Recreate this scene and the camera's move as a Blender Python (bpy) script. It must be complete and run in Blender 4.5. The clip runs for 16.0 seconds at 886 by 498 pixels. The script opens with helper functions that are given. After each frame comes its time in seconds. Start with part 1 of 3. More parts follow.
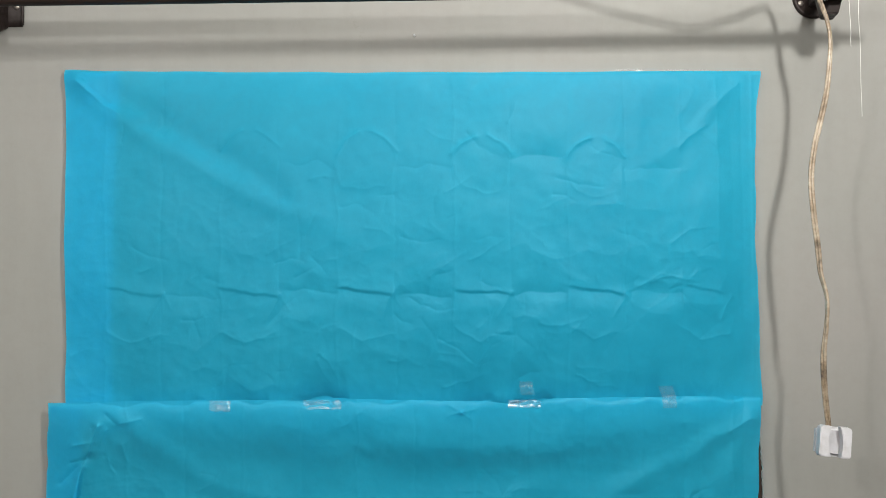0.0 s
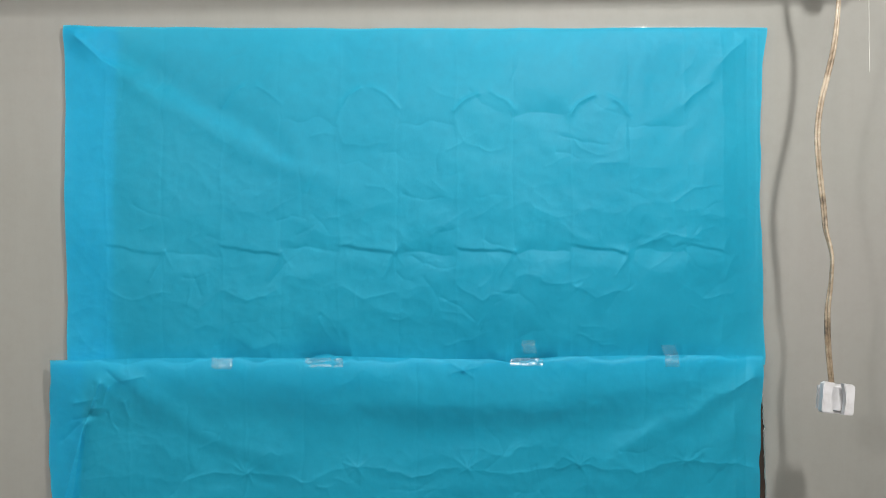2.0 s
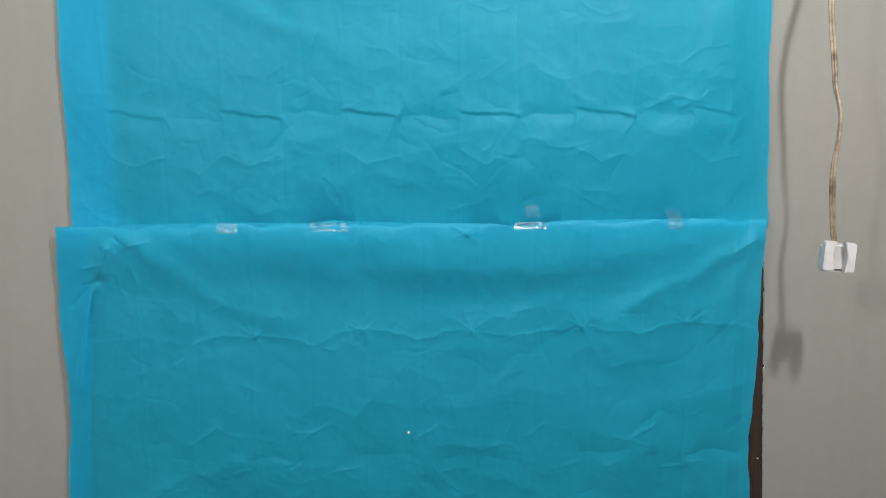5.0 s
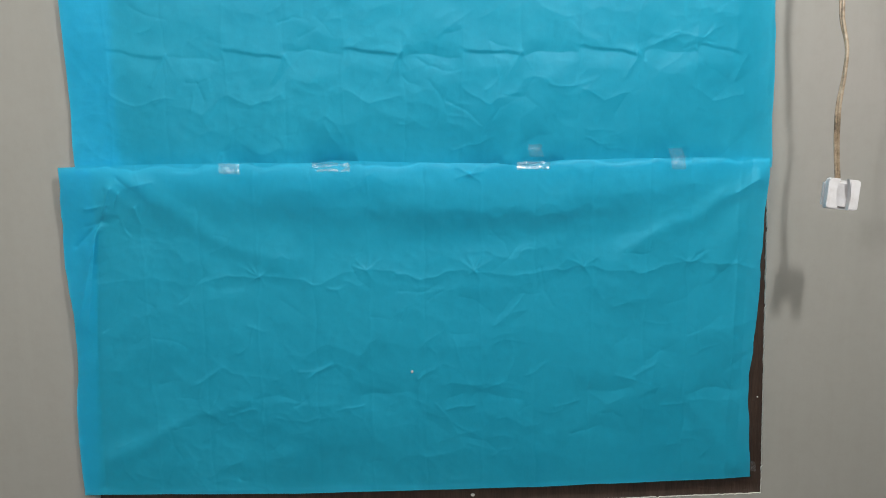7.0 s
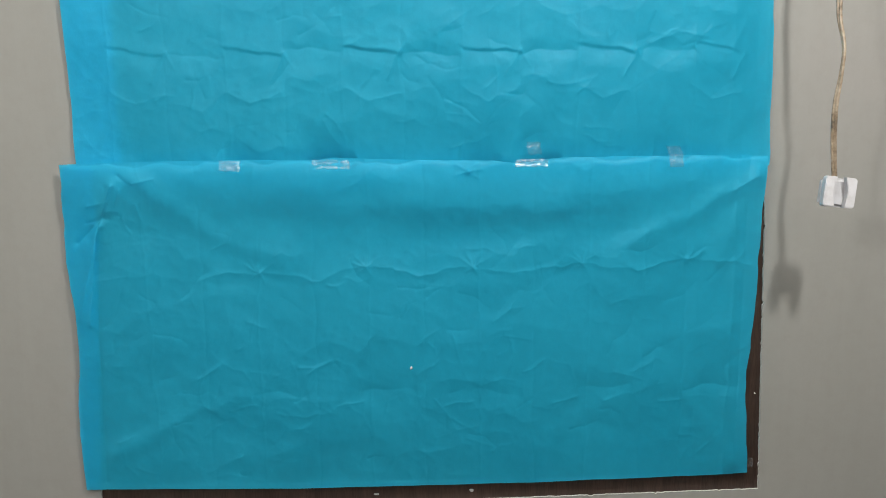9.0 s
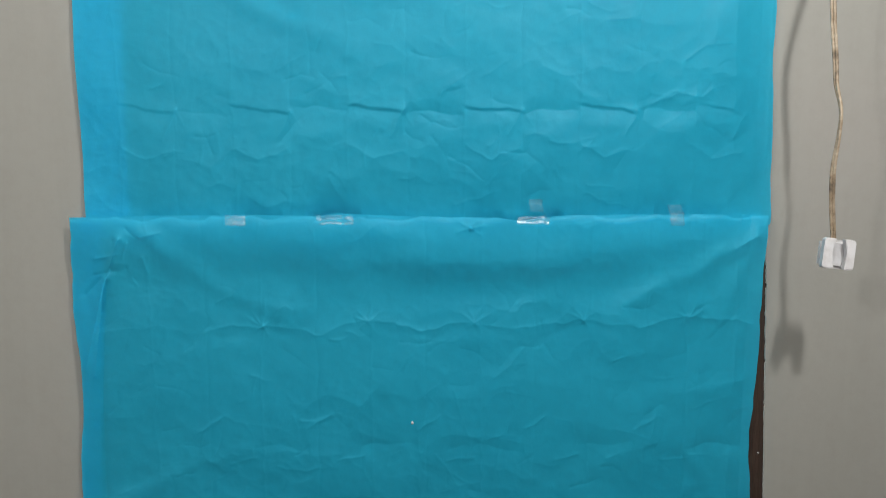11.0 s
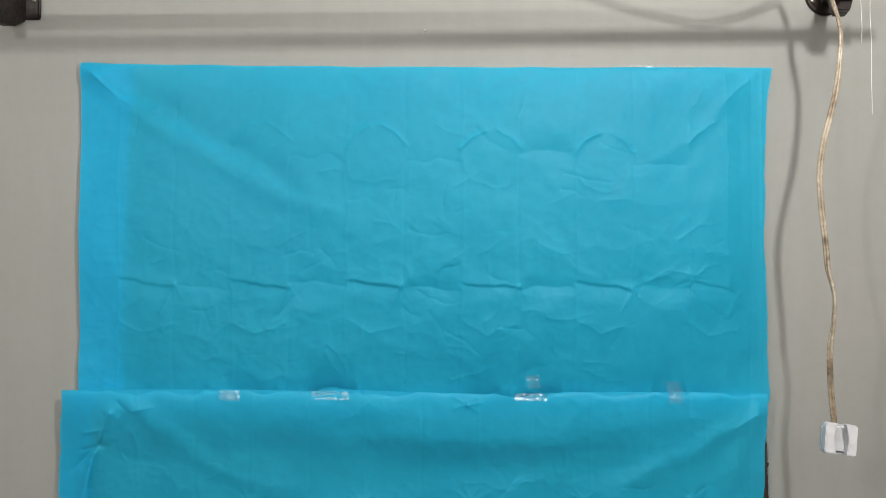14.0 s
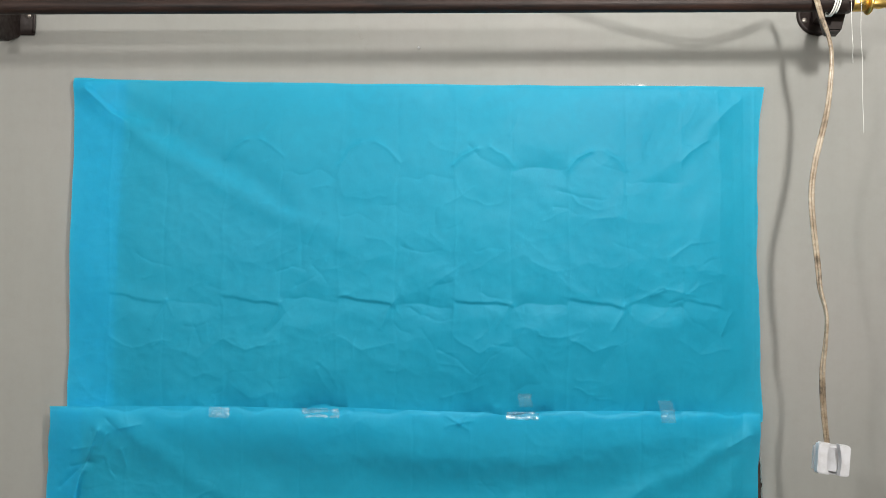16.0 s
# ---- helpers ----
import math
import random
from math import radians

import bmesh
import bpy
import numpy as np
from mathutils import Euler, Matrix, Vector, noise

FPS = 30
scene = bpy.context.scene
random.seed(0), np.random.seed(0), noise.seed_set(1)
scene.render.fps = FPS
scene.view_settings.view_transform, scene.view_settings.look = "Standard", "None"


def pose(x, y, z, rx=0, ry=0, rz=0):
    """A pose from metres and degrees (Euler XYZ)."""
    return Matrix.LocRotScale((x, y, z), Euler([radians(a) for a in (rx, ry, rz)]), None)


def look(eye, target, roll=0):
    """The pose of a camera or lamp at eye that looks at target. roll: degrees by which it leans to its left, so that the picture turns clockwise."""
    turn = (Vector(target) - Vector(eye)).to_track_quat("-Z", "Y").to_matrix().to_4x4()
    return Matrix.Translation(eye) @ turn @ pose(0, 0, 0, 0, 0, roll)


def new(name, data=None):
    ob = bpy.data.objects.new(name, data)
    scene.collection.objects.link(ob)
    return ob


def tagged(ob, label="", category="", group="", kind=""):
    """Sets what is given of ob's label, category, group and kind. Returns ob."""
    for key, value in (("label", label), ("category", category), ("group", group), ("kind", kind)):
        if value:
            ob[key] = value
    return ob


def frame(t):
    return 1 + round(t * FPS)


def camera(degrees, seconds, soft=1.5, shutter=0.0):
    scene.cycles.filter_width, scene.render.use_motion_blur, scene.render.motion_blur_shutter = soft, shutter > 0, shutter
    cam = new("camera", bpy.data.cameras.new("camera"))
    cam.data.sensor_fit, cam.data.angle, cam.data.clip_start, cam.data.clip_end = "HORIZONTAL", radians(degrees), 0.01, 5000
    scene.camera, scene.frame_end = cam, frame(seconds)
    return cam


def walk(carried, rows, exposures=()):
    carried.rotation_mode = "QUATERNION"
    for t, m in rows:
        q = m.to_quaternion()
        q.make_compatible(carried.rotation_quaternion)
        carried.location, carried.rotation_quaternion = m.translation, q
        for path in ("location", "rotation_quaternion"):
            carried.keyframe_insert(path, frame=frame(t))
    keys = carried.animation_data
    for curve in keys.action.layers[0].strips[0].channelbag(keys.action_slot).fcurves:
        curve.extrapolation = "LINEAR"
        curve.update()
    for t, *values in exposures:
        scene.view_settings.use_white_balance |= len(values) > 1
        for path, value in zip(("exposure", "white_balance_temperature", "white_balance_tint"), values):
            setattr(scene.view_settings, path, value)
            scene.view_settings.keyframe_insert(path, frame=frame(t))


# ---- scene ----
cam = camera(54.0, 16.0, soft=0.85, shutter=0.5)
PATH = [
    (0, (0.007, -1.304, 1.618), (0.055, 0.696, 1.641), -0.3),
    (0.5, (0.007, -1.304, 1.613), (0.055, 0.695, 1.638), -0.3),
    (1, (0.004, -1.303, 1.609), (0.055, 0.696, 1.624), -0.3),
    (1.5, (0.005, -1.302, 1.6), (0.052, 0.698, 1.601), -0.2),
    (2, (0.006, -1.297, 1.591), (0.05, 0.702, 1.56), -0.2),
    (2.5, (0.003, -1.297, 1.585), (0.052, 0.701, 1.515), -0.2),
    (3, (0.002, -1.299, 1.577), (0.052, 0.697, 1.466), -0.3),
    (3.5, (0.004, -1.296, 1.572), (0.048, 0.696, 1.4), -0.5),
    (4, (0.002, -1.297, 1.555), (0.046, 0.693, 1.355), -0.5),
    (4.5, (0.0, -1.296, 1.552), (0.044, 0.689, 1.315), -0.5),
    (7, (0.001, -1.301, 1.528), (0.034, 0.663, 1.15), -0.7),
    (7.5, (-0.001, -1.304, 1.525), (0.035, 0.658, 1.136), -0.6),
    (8, (-0.006, -1.306, 1.517), (0.035, 0.655, 1.127), -0.6),
    (10.5, (0.024, -1.312, 1.559), (0.024, 0.654, 1.19), -0.5),
    (11, (0.023, -1.316, 1.553), (0.02, 0.663, 1.261), -0.2),
    (11.5, (0.029, -1.312, 1.575), (0.017, 0.673, 1.333), -0.1),
    (12, (0.026, -1.311, 1.591), (0.021, 0.68, 1.402), 0.1),
    (12.5, (0.024, -1.312, 1.598), (0.025, 0.684, 1.469), 0.1),
    (13, (0.024, -1.313, 1.603), (0.027, 0.686, 1.534), 0.1),
    (13.5, (0.025, -1.313, 1.61), (0.025, 0.687, 1.595), 0.2),
    (14, (0.02, -1.313, 1.613), (0.028, 0.687, 1.629), 0.3),
    (14.5, (0.023, -1.313, 1.615), (0.031, 0.687, 1.658), 0.4),
    (15, (0.021, -1.312, 1.617), (0.033, 0.687, 1.669), 0.6),
    (15.5, (0.023, -1.31, 1.612), (0.037, 0.689, 1.669), 0.6),
    (16, (0.029, -1.31, 1.61), (0.041, 0.689, 1.67), 0.6),
]
EXPOSURES = [(0, -0.15), (2, -0.14), (4.5, -0.17), (7, -0.08), (8, -0.06), (10.5, -0.14), (11.5, -0.27), (12.5, -0.26), (14, -0.20), (16, -0.16)]
walk(cam, [(t, look(eye, target, roll)) for t, eye, target, roll in PATH], EXPOSURES)

# ---- light: a lamp high above the camera, split in two to widen its shadow, two lamps farther back in the room ----
world = bpy.data.worlds.new("world")
scene.world = world
world.use_nodes = True
world.node_tree.nodes["Background"].inputs["Color"].default_value = (0.9, 0.95, 1.0, 1)
world.node_tree.nodes["Background"].inputs["Strength"].default_value = 0.02


def bulb(name, place, watts, colour, radius=0.03):
    data = bpy.data.lights.new(name, "POINT")
    data.energy, data.color, data.shadow_soft_size = watts, colour, radius
    ob = new(name, data)
    ob.location = place
    return ob


bulb("ceiling_lamp", (0.47, -1.06, 2.285), 28, (1.0, 0.975, 0.935), 0.030)
bulb("ceiling_lamp", (0.47, -1.06, 2.225), 24, (1.0, 0.975, 0.935), 0.030)
bulb("back_lamp", (-0.60, -1.5, 2.05), 29, (1.0, 0.975, 0.94), 0.035)
bulb("back_lamp", (0.21, -2.1, 2.08), 9, (1.0, 0.975, 0.94), 0.035)


# ---- materials ----
def material(name):
    m = bpy.data.materials.new(name)
    m.use_nodes = True
    t = m.node_tree
    return m, t, t.nodes["Principled BSDF"], t.nodes["Material Output"]


def add(t, kind, **inputs):
    n = t.nodes.new(kind)
    for key, value in inputs.items():
        n.inputs[key.replace("_", " ")].default_value = value
    return n


def noise_tex(t, scale, detail=4, rough=0.55, stretch=(1, 1, 1)):
    co = add(t, "ShaderNodeTexCoord")
    mp = add(t, "ShaderNodeMapping")
    mp.inputs["Scale"].default_value = stretch
    n = add(t, "ShaderNodeTexNoise", Scale=scale, Detail=detail, Roughness=rough)
    t.links.new(co.outputs["Object"], mp.inputs["Vector"])
    t.links.new(mp.outputs["Vector"], n.inputs["Vector"])
    return n


def ramp(t, source, stops):
    r = t.nodes.new("ShaderNodeValToRGB")
    e = r.color_ramp.elements
    while len(e) < len(stops):
        e.new(0.5)
    for k, (p, c) in zip(e, stops):
        k.position, k.color = p, (*c, 1) if len(c) == 3 else c
    t.links.new(source, r.inputs["Fac"])
    return r


def mix(t, fac, a, b, blend="MIX"):
    n = t.nodes.new("ShaderNodeMix")
    n.data_type, n.blend_type = "RGBA", blend
    for k, v in ((0, fac), (6, a), (7, b)):
        if hasattr(v, "links"):
            t.links.new(v, n.inputs[k])
        else:
            n.inputs[k].default_value = v
    return n.outputs[2]


def bump(t, bsdf, source, strength, distance):
    b = add(t, "ShaderNodeBump", Strength=strength, Distance=distance)
    t.links.new(source, b.inputs["Height"])
    t.links.new(b.outputs["Normal"], bsdf.inputs["Normal"])
    return b


def wall_paint():
    m, t, p, out = material("wall_paint")
    big = noise_tex(t, 1.7, 5, 0.6)
    fine = noise_tex(t, 45, 6, 0.65)
    grit = noise_tex(t, 380, 3, 0.6)
    tone = ramp(t, big.outputs["Fac"], [(0.3, (0.286, 0.286, 0.264)), (0.5, (0.301, 0.301, 0.280)), (0.72, (0.318, 0.308, 0.290))])
    spots = ramp(t, fine.outputs["Fac"], [(0.25, (0.93, 0.92, 0.9)), (0.55, (1, 1, 1))])
    c = mix(t, 0.6, tone.outputs["Color"], spots.outputs["Color"], "MULTIPLY")
    roll = noise_tex(t, 5, 5, 0.6, (7, 1, 0.5))
    band = ramp(t, roll.outputs["Fac"], [(0.35, (0.94, 0.94, 0.935)), (0.6, (1, 1, 1))])
    c = mix(t, 0.5, c, band.outputs["Color"], "MULTIPLY")
    grime = noise_tex(t, 14, 6, 0.7)
    smear = ramp(t, grime.outputs["Fac"], [(0.24, (0.80, 0.78, 0.74)), (0.34, (1, 1, 1))])
    c = mix(t, 0.7, c, smear.outputs["Color"], "MULTIPLY")
    t.links.new(c, p.inputs["Base Color"])
    p.inputs["Roughness"].default_value = 0.62
    p.inputs["Specular IOR Level"].default_value = 0.35
    h = mix(t, 0.3, fine.outputs["Fac"], grit.outputs["Fac"])
    bump(t, p, h, 0.22, 0.0012)
    return m


def plain_paint(name, colour, rough=0.7):
    m, t, p, out = material(name)
    n = noise_tex(t, 6, 5)
    r = ramp(t, n.outputs["Fac"], [(0.3, tuple(v * 0.9 for v in colour)), (0.7, colour)])
    t.links.new(r.outputs["Color"], p.inputs["Base Color"])
    p.inputs["Roughness"].default_value = rough
    return m


def sheet_paper():
    """Thin matt cyan sheet that lets some light through."""
    m, t, p, out = material("cyan_sheet")
    big = noise_tex(t, 5, 4, 0.5)
    fibre = noise_tex(t, 420, 4, 0.7, (1, 1, 0.45))
    mottle = noise_tex(t, 60, 4, 0.6)
    tone = ramp(t, big.outputs["Fac"], [(0.3, SHEET_DARK), (0.7, SHEET_LIGHT)])
    fl = ramp(t, mottle.outputs["Fac"], [(0.3, (0.90, 0.93, 0.945)), (0.7, (1.0, 1.0, 1.0))])
    c = mix(t, 1.0, tone.outputs["Color"], fl.outputs["Color"], "MULTIPLY")
    t.links.new(c, p.inputs["Base Color"])
    p.inputs["Roughness"].default_value = 0.52
    p.inputs["Specular IOR Level"].default_value = 0.38
    h = mix(t, 0.5, mottle.outputs["Fac"], fibre.outputs["Fac"])
    b = bump(t, p, h, 0.35, 0.0010)
    tr = add(t, "ShaderNodeBsdfTranslucent")
    t.links.new(mix(t, 0.34, c, (0.70, 0.97, 0.96, 1)), tr.inputs["Color"])
    t.links.new(b.outputs["Normal"], tr.inputs["Normal"])
    s = add(t, "ShaderNodeMixShader", Fac=0.53)
    t.links.new(p.outputs["BSDF"], s.inputs[1])
    t.links.new(tr.outputs["BSDF"], s.inputs[2])
    t.links.new(s.outputs["Shader"], out.inputs["Surface"])
    return m


def brown_wood(name, dark, light, rough, stretch, scale=14):
    m, t, p, out = material(name)
    g = noise_tex(t, scale, 8, 0.65, stretch)
    s = noise_tex(t, scale * 9, 4, 0.6, stretch)
    r = ramp(t, g.outputs["Fac"], [(0.32, dark), (0.68, light)])
    k = ramp(t, s.outputs["Fac"], [(0.3, (0.6, 0.58, 0.56)), (0.6, (1, 1, 1))])
    c = mix(t, 0.7, r.outputs["Color"], k.outputs["Color"], "MULTIPLY")
    t.links.new(c, p.inputs["Base Color"])
    rr = ramp(t, s.outputs["Fac"], [(0.3, (rough + 0.15,) * 3), (0.7, (rough,) * 3)])
    t.links.new(rr.outputs["Color"], p.inputs["Roughness"])
    p.inputs["Specular IOR Level"].default_value = 0.32
    bump(t, p, s.outputs["Fac"], 0.25, 0.0008)
    return m


def metal(name, colour, rough, spot):
    m, t, p, out = material(name)
    n = noise_tex(t, 120, 5, 0.6)
    r = ramp(t, n.outputs["Fac"], [(0.35, spot), (0.6, colour)])
    t.links.new(r.outputs["Color"], p.inputs["Base Color"])
    p.inputs["Metallic"].default_value = 1.0
    rr = ramp(t, n.outputs["Fac"], [(0.3, (rough + 0.25,) * 3), (0.7, (rough,) * 3)])
    t.links.new(rr.outputs["Color"], p.inputs["Roughness"])
    return m


def cable_sheath():
    """Yellowed clear flex with grimy stretches."""
    m, t, p, out = material("cable_sheath")
    g = noise_tex(t, 22, 5, 0.7)
    f = noise_tex(t, 160, 4, 0.6)
    r = ramp(t, g.outputs["Fac"], [(0.36, (0.075, 0.055, 0.038)), (0.46, (0.27, 0.21, 0.145)), (0.62, (0.48, 0.405, 0.31))])
    k = ramp(t, f.outputs["Fac"], [(0.3, (0.7, 0.66, 0.6)), (0.55, (1, 1, 1))])
    c = mix(t, 0.7, r.outputs["Color"], k.outputs["Color"], "MULTIPLY")
    t.links.new(c, p.inputs["Base Color"])
    p.inputs["Roughness"].default_value = 0.32
    p.inputs["Coat Weight"].default_value = 0.3
    return m


def white_plastic():
    m, t, p, out = material("white_plastic")
    n = noise_tex(t, 70, 5, 0.6)
    r = ramp(t, n.outputs["Fac"], [(0.3, (0.46, 0.455, 0.46)), (0.6, (0.55, 0.55, 0.57))])
    t.links.new(r.outputs["Color"], p.inputs["Base Color"])
    p.inputs["Roughness"].default_value = 0.55
    return m


def clear_tape():
    """Thin clear film: mostly see-through, with a gloss and a faint milky glue."""
    m, t, p, out = material("clear_tape")
    n = noise_tex(t, 130, 4, 0.6)
    p.inputs["Base Color"].default_value = (0.8, 0.85, 0.87, 1)
    p.inputs["Roughness"].default_value = 0.06
    p.inputs["Specular IOR Level"].default_value = 0.8
    bump(t, p, n.outputs["Fac"], 0.25, 0.001)
    tr = add(t, "ShaderNodeBsdfTransparent")
    a = ramp(t, n.outputs["Fac"], [(0.35, (0.02,) * 3), (0.7, (0.07,) * 3)])
    s = add(t, "ShaderNodeMixShader")
    t.links.new(a.outputs["Color"], s.inputs[0])
    t.links.new(tr.outputs["BSDF"], s.inputs[1])
    t.links.new(p.outputs["BSDF"], s.inputs[2])
    gloss = add(t, "ShaderNodeBsdfAnisotropic", Roughness=0.28)
    t.links.new(p.inputs["Normal"].links[0].from_socket, gloss.inputs["Normal"])
    film = add(t, "ShaderNodeMixShader", Fac=0.10)
    t.links.new(s.outputs["Shader"], film.inputs[1])
    t.links.new(gloss.outputs["BSDF"], film.inputs[2])
    t.links.new(film.outputs["Shader"], out.inputs["Surface"])
    return m


SHEET_DARK, SHEET_LIGHT = (0.014, 0.55, 0.85), (0.022, 0.60, 0.90)
WALL = wall_paint()
# Tones of the unseen room surfaces, set for how much light they bounce.
BOUNCE_WHITE = plain_paint("bounce_white_paint", (0.80, 0.79, 0.77))
FLOOR = plain_paint("floor_screed", (0.13, 0.11, 0.095), 0.5)
SIDE = plain_paint("side_wall_paint", (0.26, 0.25, 0.235))
SHEET = sheet_paper()
BOARD = brown_wood("brown_board", (0.055, 0.034, 0.026), (0.098, 0.062, 0.048), 0.42, (6, 6, 0.6), 10)
ROD = brown_wood("rod_varnish", (0.005, 0.003, 0.0025), (0.042, 0.019, 0.013), 0.46, (0.5, 9, 9), 12)
IRON = metal("brown_iron", (0.022, 0.014, 0.012), 0.42, (0.016, 0.010, 0.008))
IRON.node_tree.nodes["Principled BSDF"].inputs["Metallic"].default_value = 0.3
STEEL = metal("worn_steel", (0.55, 0.52, 0.48), 0.35, (0.25, 0.2, 0.16))
BRASS = metal("brass", (0.80, 0.56, 0.18), 0.24, (0.55, 0.36, 0.10))
CABLE = cable_sheath()
PLASTIC = white_plastic()
# The white plastic in a shaded tone; no part uses it.
PLASTIC_SHADE = plain_paint("shaded_plastic", (0.50, 0.49, 0.50), 0.45)
TAPE = clear_tape()
THREAD = plain_paint("white_thread", (0.75, 0.74, 0.70), 0.6)
PLASTER = plain_paint("bare_plaster", (0.74, 0.72, 0.68), 0.9)


# ---- mesh helpers ----
def finish(name, bm, mat, parent=None, label="", smooth=True):
    data = bpy.data.meshes.new(name)
    bm.normal_update()
    bm.to_mesh(data)
    bm.free()
    data.materials.append(mat)
    if smooth:
        data.shade_smooth()
    ob = new(name, data)
    if parent:
        ob.parent = parent
    if label:
        ob["label"] = label
    return ob


def part(name, bm, mat, parent, label="", smooth=True):
    return finish(name, bm, mat, parent, label, smooth)


def box(x0, x1, y0, y1, z0, z1, bevel=0.0, segments=2):
    bm = bmesh.new()
    bmesh.ops.create_cube(bm, size=1)
    for v in bm.verts:
        v.co = Vector((x0 + (v.co.x + 0.5) * (x1 - x0), y0 + (v.co.y + 0.5) * (y1 - y0), z0 + (v.co.z + 0.5) * (z1 - z0)))
    if bevel:
        bmesh.ops.bevel(bm, geom=bm.edges[:], offset=bevel, segments=segments, affect="EDGES")
    return bm


def lathe(profile, segments=24):
    """A solid of revolution round the x axis from (x, radius) pairs."""
    bm = bmesh.new()
    rings = []
    for x, r in profile:
        rings.append([bm.verts.new((x, r * math.cos(2 * math.pi * k / segments), r * math.sin(2 * math.pi * k / segments))) for k in range(segments)])
    for a, b in zip(rings, rings[1:]):
        for k in range(segments):
            j = (k + 1) % segments
            bm.faces.new((a[k], a[j], b[j], b[k]))
    bm.faces.new(rings[0])
    bm.faces.new(list(reversed(rings[-1])))
    bmesh.ops.recalc_face_normals(bm, faces=bm.faces[:])
    return bm


def spline(points, steps=8):
    """Catmull-Rom points through the given ones."""
    p = [Vector(q) for q in points]
    p = [p[0] * 2 - p[1]] + p + [p[-1] * 2 - p[-2]]
    out = []
    for a, b, c, d in zip(p, p[1:], p[2:], p[3:]):
        for k in range(steps):
            s = k / steps
            out.append(0.5 * ((2 * b) + (c - a) * s + (2 * a - 5 * b + 4 * c - d) * s * s + (3 * b - a - 3 * c + d) * s ** 3))
    out.append(p[-2])
    return out


def tube(path, radius, segments=10, squash=1.0):
    bm = bmesh.new()
    rings = []
    side = Vector((0, 1, 0))
    for i, p in enumerate(path):
        t = (path[min(i + 1, len(path) - 1)] - path[max(i - 1, 0)]).normalized()
        u = side - t * side.dot(t)
        if u.length < 0.1:
            u = Vector((1, 0, 0)) - t * t.x
        u.normalize()
        w = t.cross(u)
        side = u
        r = radius(i / (len(path) - 1)) if callable(radius) else radius
        rings.append([bm.verts.new(p + u * r * squash * math.cos(2 * math.pi * k / segments) + w * r * math.sin(2 * math.pi * k / segments)) for k in range(segments)])
    for a, b in zip(rings, rings[1:]):
        for k in range(segments):
            j = (k + 1) % segments
            bm.faces.new((a[k], a[j], b[j], b[k]))
    bm.faces.new(rings[0])
    bm.faces.new(list(reversed(rings[-1])))
    bmesh.ops.recalc_face_normals(bm, faces=bm.faces[:])
    return bm


def smooth_noise(x, z, size, seed):
    """Value noise between -1 and 1 with features of about the given size in metres."""
    g = np.random.RandomState(seed).uniform(-1, 1, (128, 128))
    a, b = (x + 3.0) / size, (z + 3.0) / size
    i, j = np.floor(a).astype(int), np.floor(b).astype(int)
    u, v = a - i, b - j
    u, v = u * u * u * (u * (6 * u - 15) + 10), v * v * v * (v * (6 * v - 15) + 10)
    q = lambda m, n: g[m % 128, n % 128]
    return (q(i, j) * (1 - u) + q(i + 1, j) * u) * (1 - v) + (q(i, j + 1) * (1 - u) + q(i + 1, j + 1) * u) * v


def grid_mesh(name, x, y, z, mat):
    """A sheet from arrays of the same shape (rows, columns)."""
    rows, cols = x.shape
    co = np.stack((x, y, z), -1).reshape(-1, 3)
    k = np.arange(rows * cols).reshape(rows, cols)
    quads = np.stack((k[:-1, :-1], k[:-1, 1:], k[1:, 1:], k[1:, :-1]), -1).reshape(-1, 4)
    data = bpy.data.meshes.new(name)
    data.from_pydata(co.tolist(), [], quads.tolist())
    data.materials.append(mat)
    data.shade_smooth()
    return data


# ---- wall with a flush brown board set into it ----
OPEN_L, OPEN_R, OPEN_B, OPEN_T = -0.530, 0.526, 0.866, 1.86


